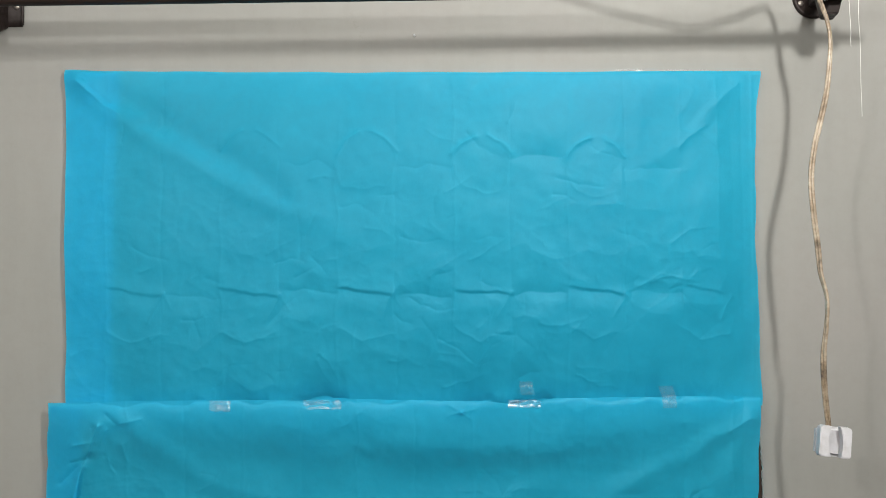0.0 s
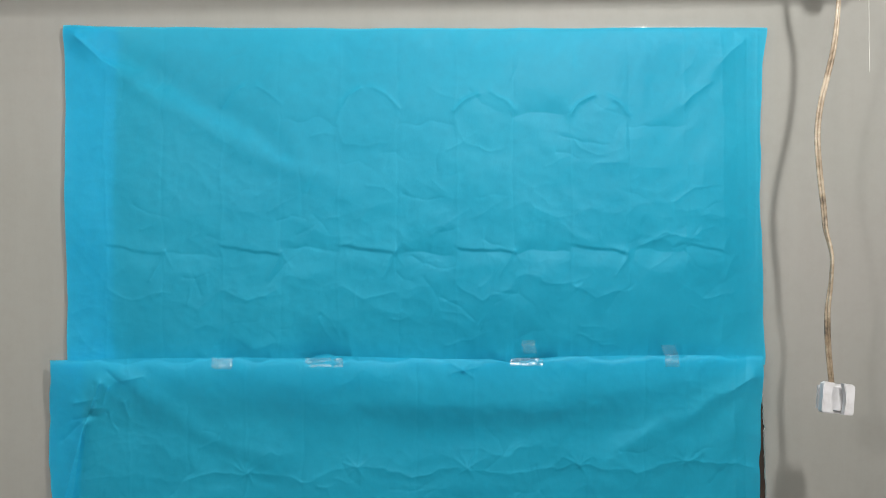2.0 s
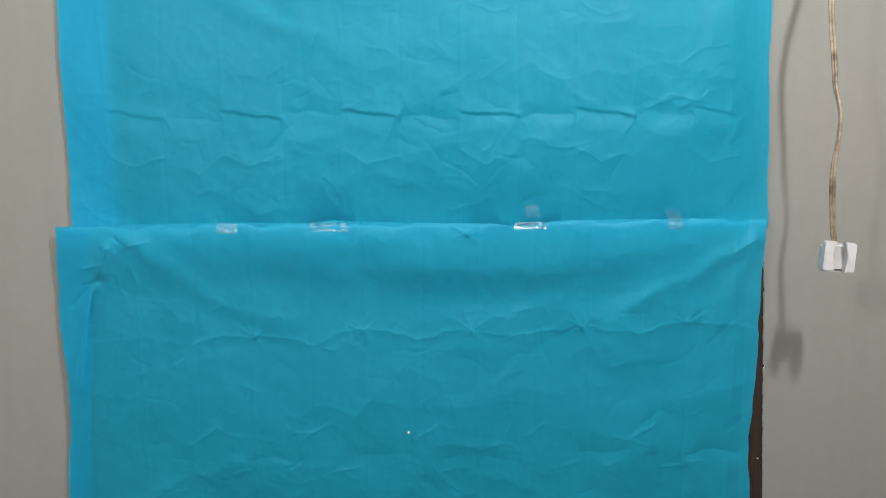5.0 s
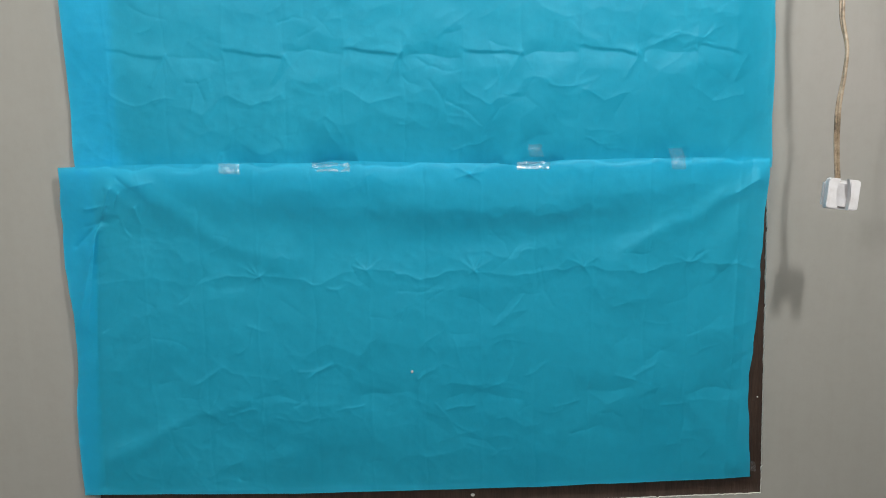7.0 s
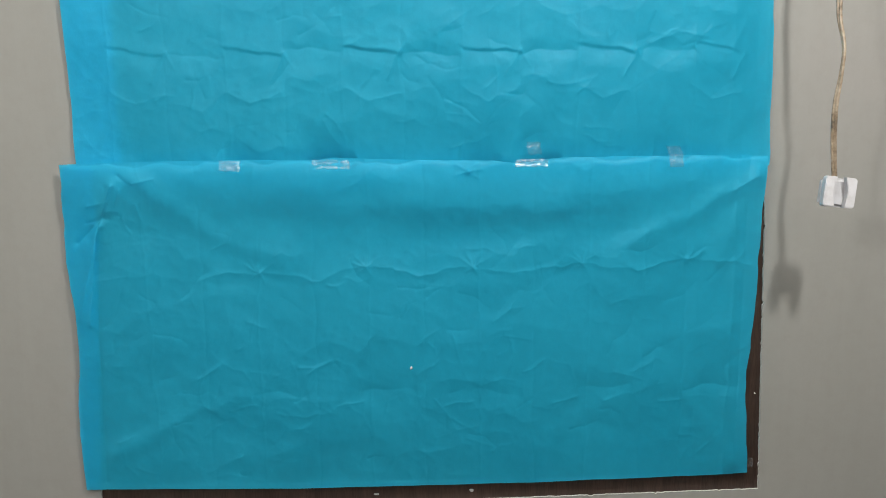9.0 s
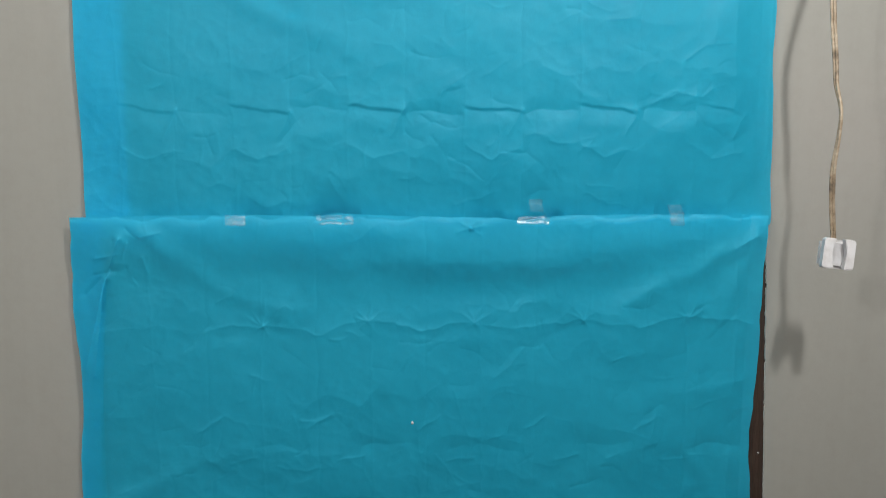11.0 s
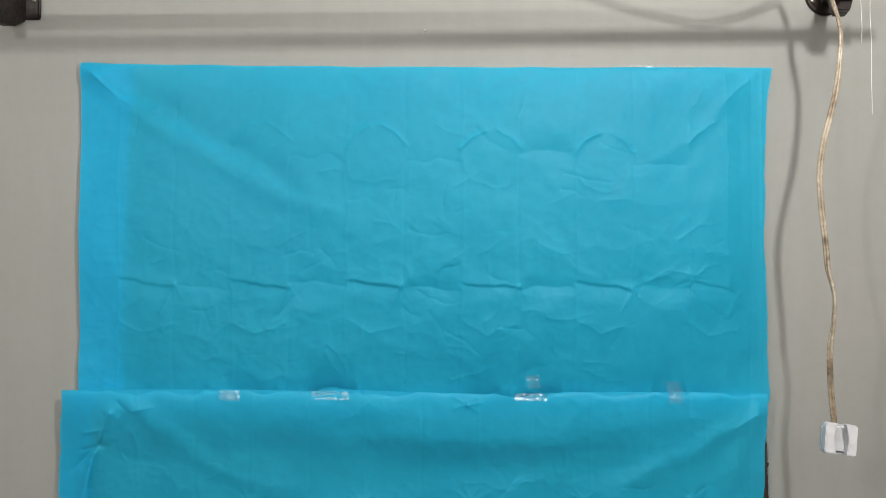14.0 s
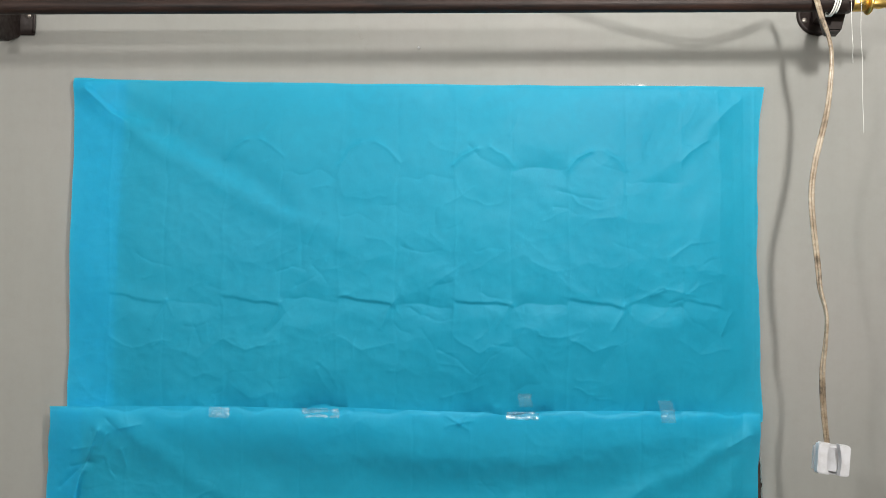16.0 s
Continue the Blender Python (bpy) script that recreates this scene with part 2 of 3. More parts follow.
def wall_with_opening():
    bm = bmesh.new()

    def ragged(s, seed):
        return 0.0012 * noise.noise((s * 60, seed, 0)) + 0.0010 * noise.noise((s * 190, seed, 3)) + (0.002 if noise.noise((s * 75, seed, 9)) > 0.42 else 0)

    n = 420
    zs = [OPEN_B + (OPEN_T - OPEN_B) * k / n for k in range(n + 1)]
    xs = [OPEN_L + (OPEN_R - OPEN_L) * k / n for k in range(n + 1)]

    def strip(inner, outer):
        a = [bm.verts.new((x, 0, z)) for x, z in inner]
        b = [bm.verts.new((x, 0, z)) for x, z in outer]
        c = [bm.verts.new((x, 0.004, z)) for x, z in inner]
        for i in range(len(a) - 1):
            bm.faces.new((a[i], a[i + 1], b[i + 1], b[i]))
            bm.faces.new((a[i], c[i], c[i + 1], a[i + 1])).material_index = 1

    # the board's right edge leans out a little towards the floor
    lean = lambda z: 0.010 * (1.295 - z) / 0.43
    strip([(OPEN_R - 0.008 + lean(z) * 1.6 + ragged(z, 1), z) for z in zs], [(2.2, z) for z in zs])
    strip([(OPEN_L - ragged(z, 2) if z < 1.39 else -0.447, z) for z in zs], [(-2.2, z) for z in zs])
    xb = [OPEN_L + (OPEN_R + 0.008 - OPEN_L) * k / n for k in range(n + 1)]
    low = [(x, OPEN_B - 0.022 * (OPEN_R - x) / 1.056 - ragged(x, 3)) for x in xb]
    strip([(-2.2, OPEN_B), (OPEN_L - 0.0015, OPEN_B)] + low + [(2.2, OPEN_B)], [(-2.2, 0), (OPEN_L - 0.0015, 0)] + [(x, 0) for x, _ in low] + [(2.2, 0)])
    high = [(x, OPEN_T) for x in xs]
    strip([(-2.2, OPEN_T)] + high + [(2.2, OPEN_T)], [(-2.2, 2.7)] + [(x, 2.7) for x, _ in high] + [(2.2, 2.7)])
    bmesh.ops.recalc_face_normals(bm, faces=bm.faces[:])
    ob = finish("wall_north", bm, WALL, smooth=False)
    ob.data.materials.append(PLASTER)
    return tagged(ob, "grey cream painted plaster wall with chipped edges", "wall", kind="structure")


wall_with_opening()
# Unseen room shell added for bounce; the close white west wall brightens the left.
for nm, b, mt, lb in (
    ("wall_backing", box(-2.2, 2.2, 0.03, 0.15, 0, 2.7), WALL, "rear face of the plaster wall"),
    ("wall_south", box(-2.2, 2.2, -4.1, -4.0, 0, 2.7), SIDE, "unseen wall behind the camera, toned for its bounce light"),
    ("wall_east", box(2.2, 2.3, -4.1, 0.15, 0, 2.7), SIDE, "unseen side wall, toned for its bounce light"),
    ("bounce_wall_west", box(-1.5, -1.4, -4.1, 0.15, 0, 2.7), BOUNCE_WHITE, "unseen side wall, toned for its bounce light"),
    ("floor", box(-2.3, 2.3, -4.1, 0.15, -0.1, 0), FLOOR, "unseen floor, kept dark to limit bounce light"),
    ("ceiling", box(-2.3, 2.3, -4.1, 0.15, 2.7, 2.8), BOUNCE_WHITE, "unseen white ceiling, bounces light from above"),
):
    tagged(finish(nm, b, mt, smooth=False), lb, "wall" if "wall" in nm else nm, kind="structure")

board = finish("brown_board", box(OPEN_L - 0.02, OPEN_R + 0.03, 0.0032, 0.026, OPEN_B - 0.04, OPEN_T + 0.02, 0.001, 1), BOARD)
tagged(board, "dark brown painted board set flush in the wall", "board")


def chip(x, z, w, h, seed):
    """A flake of bare plaster stuck to the board."""
    rng = random.Random(seed)
    bm = bmesh.new()
    top = [bm.verts.new((x + w * math.cos(a) * rng.uniform(0.6, 1), 0.0012, z + h * math.sin(a) * rng.uniform(0.6, 1))) for a in [k * math.tau / 7 for k in range(7)]]
    f = bm.faces.new(top)
    ext = bmesh.ops.extrude_face_region(bm, geom=[f])
    for v in ext["geom"]:
        if isinstance(v, bmesh.types.BMVert):
            v.co.y = 0.0036
    bmesh.ops.recalc_face_normals(bm, faces=bm.faces[:])
    return part("paint_chip", bm, PLASTER, board, "white plaster flake", False)


for k, (x, z, w, h) in enumerate(((0.066, 0.872, 0.004, 0.003), (-0.088, 0.868, 0.006, 0.0012), (0.520, 1.03, 0.0015, 0.0012))):
    chip(x, z, w, h, k)


# ---- the two cyan sheets ----
def segment_distance(x, z, a, b):
    dx, dz = b[0] - a[0], b[1] - a[1]
    s = np.clip(((x - a[0]) * dx + (z - a[1]) * dz) / (dx * dx + dz * dz), 0, 1)
    return np.hypot(x - a[0] - s * dx, z - a[1] - s * dz), s


def ridge(x, z, points, height, width, sharp=False, taper=0.0):
    """A fold along a broken line; a sharp one has a pointed crest."""
    out = np.zeros_like(x)
    n = len(points) - 1
    for k in range(n):
        d, s = segment_distance(x, z, points[k], points[k + 1])
        f = np.exp(-d / width) if sharp else np.exp(-(d / width) ** 2)
        f = f * (1 - taper * (k + s) / n)
        out = np.maximum(out, f)
    return (1.0 if sharp else 1.3) * height * out


def dome(x, z, cx, cz, rx, rz, height):
    return height * np.exp(-((x - cx) / rx) ** 2 - ((z - cz) / rz) ** 2)


def window(x, a, b, soft):
    return 1 / (1 + np.exp(-(x - a) / soft)) / (1 + np.exp((x - b) / soft))


def ring(x, z, cx, cz, r, height, width, corners=8):
    """The rim of a pressed round mark, slightly polygonal."""
    an = np.arctan2(z - cz, x - cx)
    rr = np.hypot(x - cx, (z - cz))
    r2 = r * (1 + 0.03 * np.cos(corners * an))
    return 0.8 * height * np.exp(-np.abs(rr - r2) / width)


def valley(x, z, cx, zl, half, depth, up, down):
    """A crease that runs inwards: the paper dips slowly above the line and comes out again below it."""
    w = np.clip(1 - ((x - cx) / half) ** 2, 0, 1) ** 0.5
    s = z - zl + 0.004 * ((x - cx) / half) ** 2 + 0.0045 * smooth_noise(x, z, 0.028, int(cx * 900) % 97)
    return -1.3 * depth * w * np.where(s > 0, np.exp(-s / (up * (0.3 + 0.7 * w))), np.exp(s / down))


def disc(x, z, cx, cz, r, height, soft):
    an = np.arctan2(z - cz, x - cx)
    rr = np.hypot(x - cx, z - cz) / (1 + 0.025 * np.cos(8 * an))
    return height / (1 + np.exp((rr - r) / soft))


def step_fold(x, z, za, zb, a, b, height, width):
    """A horizontal crease from (a, za) to (b, zb): the paper overhangs above it and slopes out below."""
    zl = za + (zb - za) * (x - a) / (b - a)
    s = z - zl
    return 0.85 * height * np.tanh(s / 0.0022) * np.exp(-np.abs(s) / width) * window(x, a, b, 0.003)


PITCH = 0.0853          # distance between the fold lines of the packed sheet


def turned(x, z, degrees):
    c, k = math.cos(radians(degrees)), math.sin(radians(degrees))
    return c * x - k * z, k * x + c * z


def facets(x, z, size, seed):
    """Rounded cells that meet in sharp creases, like paper that was crumpled and smoothed out."""
    rs = np.random.RandomState(seed)
    jx, jz = rs.uniform(0.05, 0.95, (2, 64, 64))
    a, b = (x + 3.0) / size, (z + 3.0) / size
    i, j = np.floor(a).astype(int), np.floor(b).astype(int)
    best = np.full_like(a, 9.0)
    for di in (-1, 0, 1):
        for dj in (-1, 0, 1):
            m, n = (i + di) % 64, (j + dj) % 64
            best = np.minimum(best, (i + di + jx[m, n] - a) ** 2 + (j + dj + jz[m, n] - b) ** 2)
    return best


def crinkle(x, z, seed):
    """Soft swells and fine crumples, in differently turned layers."""
    f = np.zeros_like(x)
    for size, amount, an in ((0.16, 0.0022, 20), (0.085, 0.0019, 63), (0.046, 0.00115, 38), (0.024, 0.00045, 11), (0.013, 0.00015, 52)):
        a, b = turned(x, z, an)
        f += amount * smooth_noise(a, b, size, seed + int(size * 1000))
    wx, wz = x + 0.010 * smooth_noise(x, z, 0.04, seed + 5), z + 0.010 * smooth_noise(x, z, 0.04, seed + 6)
    some = 0.55 + 0.45 * smooth_noise(x, z, 0.10, seed + 7)
    for size, amount, an in ((0.058, 0.0030, 17), (0.027, 0.0011, 48), (0.014, 0.00042, 5)):
        a, b = turned(wx, wz * 1.25, an)
        f += amount * some * (1 - 0.5 * np.clip((z - 1.62) / 0.08, 0, 1)) * facets(a, b, size, seed + 8)
    return f


def crumples(x, z, seed, count, x0, x1, z0, z1):
    """Short random creases."""
    out = np.zeros_like(x)
    rng = random.Random(seed)
    for k in range(count):
        cx, cz = rng.uniform(x0, x1), rng.uniform(z0, z1)
        an, r = rng.gauss(0.2, 0.7), rng.uniform(0.010, 0.035)
        bend = rng.uniform(-0.008, 0.008)
        dx, dz = r * math.cos(an), r * math.sin(an)
        near = (np.abs(x - cx) < 0.07) & (np.abs(z - cz) < 0.07)
        pts = [(cx - dx, cz - dz), (cx - bend * math.sin(an), cz + bend * math.cos(an)), (cx + dx, cz + dz)]
        out[near] += ridge(x[near], z[near], pts, rng.uniform(0.0004, 0.0011) * rng.choice((1, -1)), rng.uniform(0.0022, 0.0042), True, 0.6)
    return out


def buckled(x, z, seed):
    """Shifts places a little, so that no fold runs quite straight."""
    fade = np.clip((0.50 - np.abs(x)) / 0.04, 0, 1)
    dx = 0.0035 * smooth_noise(x, z, 0.045, seed) + 0.0016 * smooth_noise(x, z, 0.017, seed + 1)
    dz = 0.0042 * smooth_noise(x, z, 0.040, seed + 2) + 0.0020 * smooth_noise(x, z, 0.015, seed + 3)
    return x + fade * dx, z + fade * dz


def upper_height(x, z):
    x0, z0 = x, z
    x, z = buckled(x, z, 301)
    h = 0.007 - 0.003 * np.exp(-np.clip(1.899 - z0, 0, 1) / 0.003) + crinkle(x0, z0, 11) + crumples(x, z, 17, 90, -0.40, 0.45, 1.40, 1.66) + crumples(x, z, 29, 30, -0.45, 0.48, 1.66, 1.86)
    h += 0.012 * (1.9 - z0) / 0.5 * np.clip(1 - (x0 / 0.54) ** 4, 0, 1)
    h += 0.014 * np.sin(np.clip((1.9 - z) / 0.5, 0, 1) ** 0.8 * math.pi) * np.clip(1 - (x / 0.54) ** 4, 0, 1)
    h += 0.0017 * np.abs(((x + 0.374) / PITCH) % 2 - 1) * np.clip((0.47 - np.abs(x)) / 0.02, 0, 1)
    # vertical fold lines
    for k in range(-1, 10):
        cx = -0.374 + PITCH * k
        h += (0.00045 if k % 2 else -0.00045) * np.exp(-np.abs(x - cx - 0.0012 * smooth_noise(x, z, 0.2, 40 + k)) / 0.0035)
    for cx, a in ((0.449, 0.0003), (0.486, -0.0003), (0.503, 0.0006)):
        h += a * np.exp(-np.abs(x - cx - 0.012 * (z - 1.65) * 0.2) / 0.003)
    # long pulls from the taped corners
    h += ridge(x, z, [(-0.502, 1.886), (-0.445, 1.838), (-0.300, 1.748), (-0.200, 1.690), (-0.110, 1.655)], 0.0046, 0.018, taper=0.6)
    h -= ridge(x, z, [(-0.455, 1.865), (-0.300, 1.775), (-0.20, 1.715)], 0.0050, 0.022, taper=0.4)
    h += ridge(x, z, [(-0.500, 1.884), (-0.470, 1.856), (-0.442, 1.836)], 0.0034, 0.0035, True, 0.4)
    h -= ridge(x, z, [(-0.492, 1.888), (-0.478, 1.872), (-0.455, 1.852)], 0.0022, 0.003, True, 0.4)
    h += dome(x, z, -0.494, 1.880, 0.008, 0.006, 0.002)
    h += ridge(x, z, [(0.490, 1.884), (0.440, 1.838), (0.392, 1.785), (0.300, 1.740)], 0.0011, 0.011, taper=0.6)
    h += ridge(x, z, [(0.482, 1.878), (0.462, 1.862), (0.447, 1.846)], 0.0010, 0.003, True)
    h += ridge(x, z, [(0.430, 1.815), (0.393, 1.783)], 0.0014, 0.003, True)
    # row of round pressed marks
    for k, cx in enumerate((-0.246, -0.076, 0.095, 0.265)):
        cz = 1.765 - 0.004 * k
        h += ring(x, z, cx, cz, 0.043, 0.0008 if k else 0.0005, 0.0035) * (0.35 + 0.65 * smooth_noise(x, z, 0.035, 55 + k))
        h += disc(x, z, cx, cz, 0.042, 0.0008 if k else 0.0005, 0.0050) + dome(x, z, cx, cz - 0.012, 0.030, 0.026, 0.0010)
        h += disc(x, z, cx, cz - 0.002, 0.052, -0.0007, 0.007)
        h += ridge(x, z, [(cx - 0.042, cz + 0.014), (cx - 0.030, cz + 0.032), (cx - 0.010, cz + 0.043)], 0.0021, 0.004, True)
        h += ridge(x, z, [(cx + 0.010, cz + 0.043), (cx + 0.028, cz + 0.034), (cx + 0.043, cz + 0.018)], 0.0019, 0.004, True)
    for k, cx in enumerate((-0.161, 0.009, 0.180, 0.350)):
        h += valley(x, z, cx, (1.760, 1.757, 1.772, 1.754)[k], 0.045, (0.0014, 0.0014, 0.0013, 0.0012)[k], 0.014, 0.012)
    # middle row: overhanging creases and pressed hollows in turn
    for k, cx in enumerate((-0.416, -0.246, -0.076, 0.095, 0.265, 0.425)):
        w = 0.041 if k < 5 else 0.030
        a = (0.0012, 0.0018, 0.0024, 0.0023, 0.0020, 0.0012)[k]
        h += step_fold(x, z, 1.577, 1.563, cx - w, cx + w, a, 0.012)
        h += dome(x, z, cx, 1.548, 0.034, 0.014, 0.0012)
        h += ridge(x, z, [(cx - 0.038, 1.518), (cx - 0.005, 1.498), (cx + 0.036, 1.510)], 0.0009, 0.004, True)
        h += ridge(x, z, [(cx + 0.041, 1.562), (cx + 0.022, 1.530)], 0.0012, 0.004, True)
    for k, cx in enumerate((-0.331, -0.161, 0.009, 0.180, 0.350)):
        h += valley(x, z, cx, (1.566, 1.574, 1.565, 1.567, 1.572)[k], 0.044, (0.0016, 0.0018, 0.0028, 0.0028, 0.0022)[k], 0.015, 0.016)
        h += dome(x, z, cx + 0.01, 1.535, 0.030, 0.016, 0.0016)
        for dx, dz in ((0.014, -0.022), (-0.016, -0.020), (0.0, -0.030)):
            h += ridge(x, z, [(cx - 0.042, 1.567), (cx - 0.042 + dx, 1.567 + dz)], 0.0008, 0.0025, True, 0.6)
    # hollows just above the lower sheet
    for cx, cz, r, a in ((-0.258, 1.428, 0.036, 0.0050), (-0.145, 1.420, 0.036, 0.0085), (0.092, 1.436, 0.032, 0.0040), (0.166, 1.425, 0.034, 0.0080), (0.362, 1.430, 0.022, 0.0055)):
        h += valley(x, z, cx, 1.404 + 0.2 * (cz - 1.42), r * 1.15, a * 1.5, 0.020, 0.05)
    h += dome(x, z, 0.0, 1.50, 0.5, 0.04, 0.002)
    h -= 0.008 * np.exp(-np.clip(z - 1.40, 0, 1) / 0.024) * np.clip((0.48 - np.abs(x)) / 0.06, 0, 1)
    return np.maximum(h, 0.0012)


def lower_height(x, z):
    x0, z0 = x, z
    x, z = buckled(x, z, 331)
    h = 0.018 + 0.0008 * np.exp(-np.clip(z0 - 0.889, 0, 1) / 0.004) + crinkle(x0, z0, 71) + crumples(x, z, 77, 150, -0.50, 0.49, 0.90, 1.30)
    drop = np.clip(1.408 - z, 0, 1)
    slack = 1 / (1 + np.exp((x - 0.04) / 0.06))
    h += 0.010 * np.exp(-drop / 0.20) * np.clip(1 - (x / 0.56) ** 6, 0, 1)
    h += 0.010 * np.exp(-drop / 0.10) * (1 - slack) + 0.016 * np.exp(-((drop - 0.012) / 0.058) ** 2) * slack - 0.003 * np.exp(-np.clip(1.408 - z, 0, 1) / 0.004)
    t = np.clip((1.408 - z) / 0.52, 0, 1)
    h += 0.007 * np.sin(t * math.pi) * np.clip(1 - (x / 0.60) ** 4, 0, 1) - 0.004 * np.clip((t - 0.75) / 0.25, 0, 1)
    # the belly that sags between the taped corners
    belly = 1.392 - 0.052 * np.clip(1 - ((x - 0.02) / 0.46) ** 2, 0, 1)
    d = z - belly
    side = np.exp(-((x - 0.12) / 0.24) ** 2)
    h += 0.0080 * side * np.where(d > 0, np.exp(-(d / 0.050) ** 2), np.exp(-(d / 0.022) ** 2))
    h -= 0.0035 * side * np.exp(-((d + 0.050) / 0.030) ** 2)
    h += ridge(x, z, [(-0.440, 1.385), (-0.330, 1.300), (-0.220, 1.255)], 0.0030, 0.016, taper=0.6)
    h += ridge(x, z, [(0.500, 1.380), (0.410, 1.325), (0.300, 1.275)], 0.0036, 0.015, taper=0.5)
    h += ridge(x, z, [(0.502, 1.372), (0.455, 1.270), (0.425, 1.180)], 0.0022, 0.014, taper=0.6)
    h += ridge(x, z, [(0.503, 1.378), (0.470, 1.362)], 0.0018, 0.004, True)
    # crumpled corner
    for k in range(9):
        rng = random.Random(900 + k)
        a = (-0.515 + 0.075 * rng.random(), 1.395 - 0.075 * rng.random())
        an = rng.gauss(-1.15, 0.45) if k % 3 else rng.gauss(0.3, 0.3)
        b = (a[0] + 0.035 * math.cos(an), a[1] + 0.035 * math.sin(an) * 0.7)
        h += ridge(x, z, [a, b], 0.0030 * rng.choice((1, -0.8)), 0.0036, True, 0.5)
    h += ridge(x, z, [(-0.475, 1.375), (-0.503, 1.300), (-0.524, 1.160)], 0.0085, 0.007, True, 0.3)
    h -= ridge(x, z, [(-0.496, 1.310), (-0.512, 1.140), (-0.520, 0.900)], 0.0036, 0.006, True, 0.3)
    h += ridge(x, z, [(-0.500, 1.315), (-0.538, 1.170)], 0.0075, 0.007, True, 0.3)
    h -= ridge(x, z, [(-0.490, 1.330), (-0.530, 1.290)], 0.0065, 0.006, True, 0.3)
    h += 0.0013 * np.abs(((x + 0.347) / PITCH) % 2 - 1) * np.clip((0.45 - np.abs(x)) / 0.02, 0, 1)
    # vertical fold lines
    for k in range(-1, 10):
        cx = -0.347 + PITCH * k
        h += (0.00055 if k % 2 else -0.00055) * np.exp(-np.abs(x - cx) / 0.0035)
    h += 0.0010 * np.exp(-np.abs(x - 0.474) / 0.004) - 0.0009 * np.exp(-np.abs(x - 0.490) / 0.004) - 0.0009 * np.exp(-np.abs(x - 0.400) / 0.003)
    # zigzag crease with a star at every second node
    nodes = [(-0.520, 1.226), (-0.436, 1.234), (-0.347, 1.226), (-0.262, 1.240), (-0.177, 1.227), (-0.096, 1.244), (-0.014, 1.230), (0.071, 1.244), (0.152, 1.234), (0.238, 1.248), (0.320, 1.236), (0.405, 1.248), (0.500, 1.243)]
    zz = z + 0.0030 * smooth_noise(x, z, 0.022, 201) + 0.0012 * smooth_noise(x, z, 0.009, 202)
    for k in range(len(nodes) - 1):
        a, b = nodes[k], nodes[k + 1]
        mid = ((a[0] + b[0]) / 2, (a[1] + b[1]) / 2 + (0.003 if k % 2 else 0.004))
        amp = 0.0008 if k < 2 else 0.0015
        h += ridge(x, zz, [a, mid, b], amp * (0.7 + 0.3 * smooth_noise(x, z, 0.05, 203)), 0.0045, True)
        h -= ridge(x, z, [(a[0] + 0.02, a[1] - 0.010), (b[0] - 0.02, b[1] - 0.010)], amp * 0.3, 0.009)
    for k in range(3, len(nodes), 2):
        cx, cz = nodes[k]
        star = np.zeros_like(x)
        for an in (35, 75, 120, 150, 215, 300):
            r = 0.028 if an < 160 else 0.020
            star = np.maximum(star, ridge(x, z, [(cx, cz), (cx + r * math.cos(radians(an)), cz + r * math.sin(radians(an)))], 0.0016, 0.0032, True, 0.8))
        h += star
    # row of faint round marks below
    for k in range(5):
        cx, cz = -0.321 + 2 * PITCH * k, 1.050 + 0.003 * (k % 2)
        h += ring(x, z, cx, cz, 0.042, 0.0009, 0.0028) * (0.5 + 0.5 * smooth_noise(x, z, 0.04, 155 + k))
        h += disc(x, z, cx, cz, 0.042, 0.0006, 0.004)
        h += ridge(x, z, [(cx - 0.040, cz + 0.022), (cx - 0.008, cz + 0.040)], 0.0010, 0.0028, True)
        h += ridge(x, z, [(cx + 0.005, cz - 0.032), (cx + 0.046, cz - 0.026)], 0.0010, 0.0028, True)
        h += valley(x, z, cx + PITCH, cz - 0.006, 0.044, 0.0014, 0.014, 0.012)
    h += ridge(x, z, [(-0.240, 1.010), (-0.200, 1.000), (-0.160, 1.012)], 0.0009, 0.004, True)
    h += ridge(x, z, [(-0.505, 0.945), (-0.400, 1.000), (-0.30, 1.040)], 0.0022, 0.014, taper=0.7)
    h += ridge(x, z, [(0.490, 0.915), (0.420, 1.010), (0.380, 1.080)], 0.0024, 0.014, taper=0.7)
    # crumple where it was knotted near the top edge
    for an in (20, 65, 140, 200, 320):
        h += ridge(x, z, [(0.062, 1.392), (0.062 + 0.022 * math.cos(radians(an)), 1.392 + 0.014 * math.sin(radians(an)))], 0.0018, 0.003, True, 0.5)
    h *= 1 - 0.45 * np.exp(-np.clip(x0 + 0.55, 0, 1) / 0.03)
    return h


def outline(s, points):
    """A smooth edge through a few (position, offset) pairs."""
    p = np.array(points)
    k = np.argsort(p[:, 0])
    return np.interp(s, p[k, 0], p[k, 1])


def sheet_arrays(rows, cols, left, right, bottom, top, height, wall_gap=0.0):
    u, v = np.meshgrid(np.linspace(0, 1, cols), np.linspace(0, 1, rows))
    z = bottom(u) + (top(u) - bottom(u)) * v
    x = left(z) + (right(z) - left(z)) * u
    z = bottom(u) + (top(u) - bottom(u)) * v + 0 * x
    return x, -height(x, z) - wall_gap, z


def wobble(s, amount, size, seed):
    return amount * smooth_noise(s, np.zeros_like(s), size, seed)


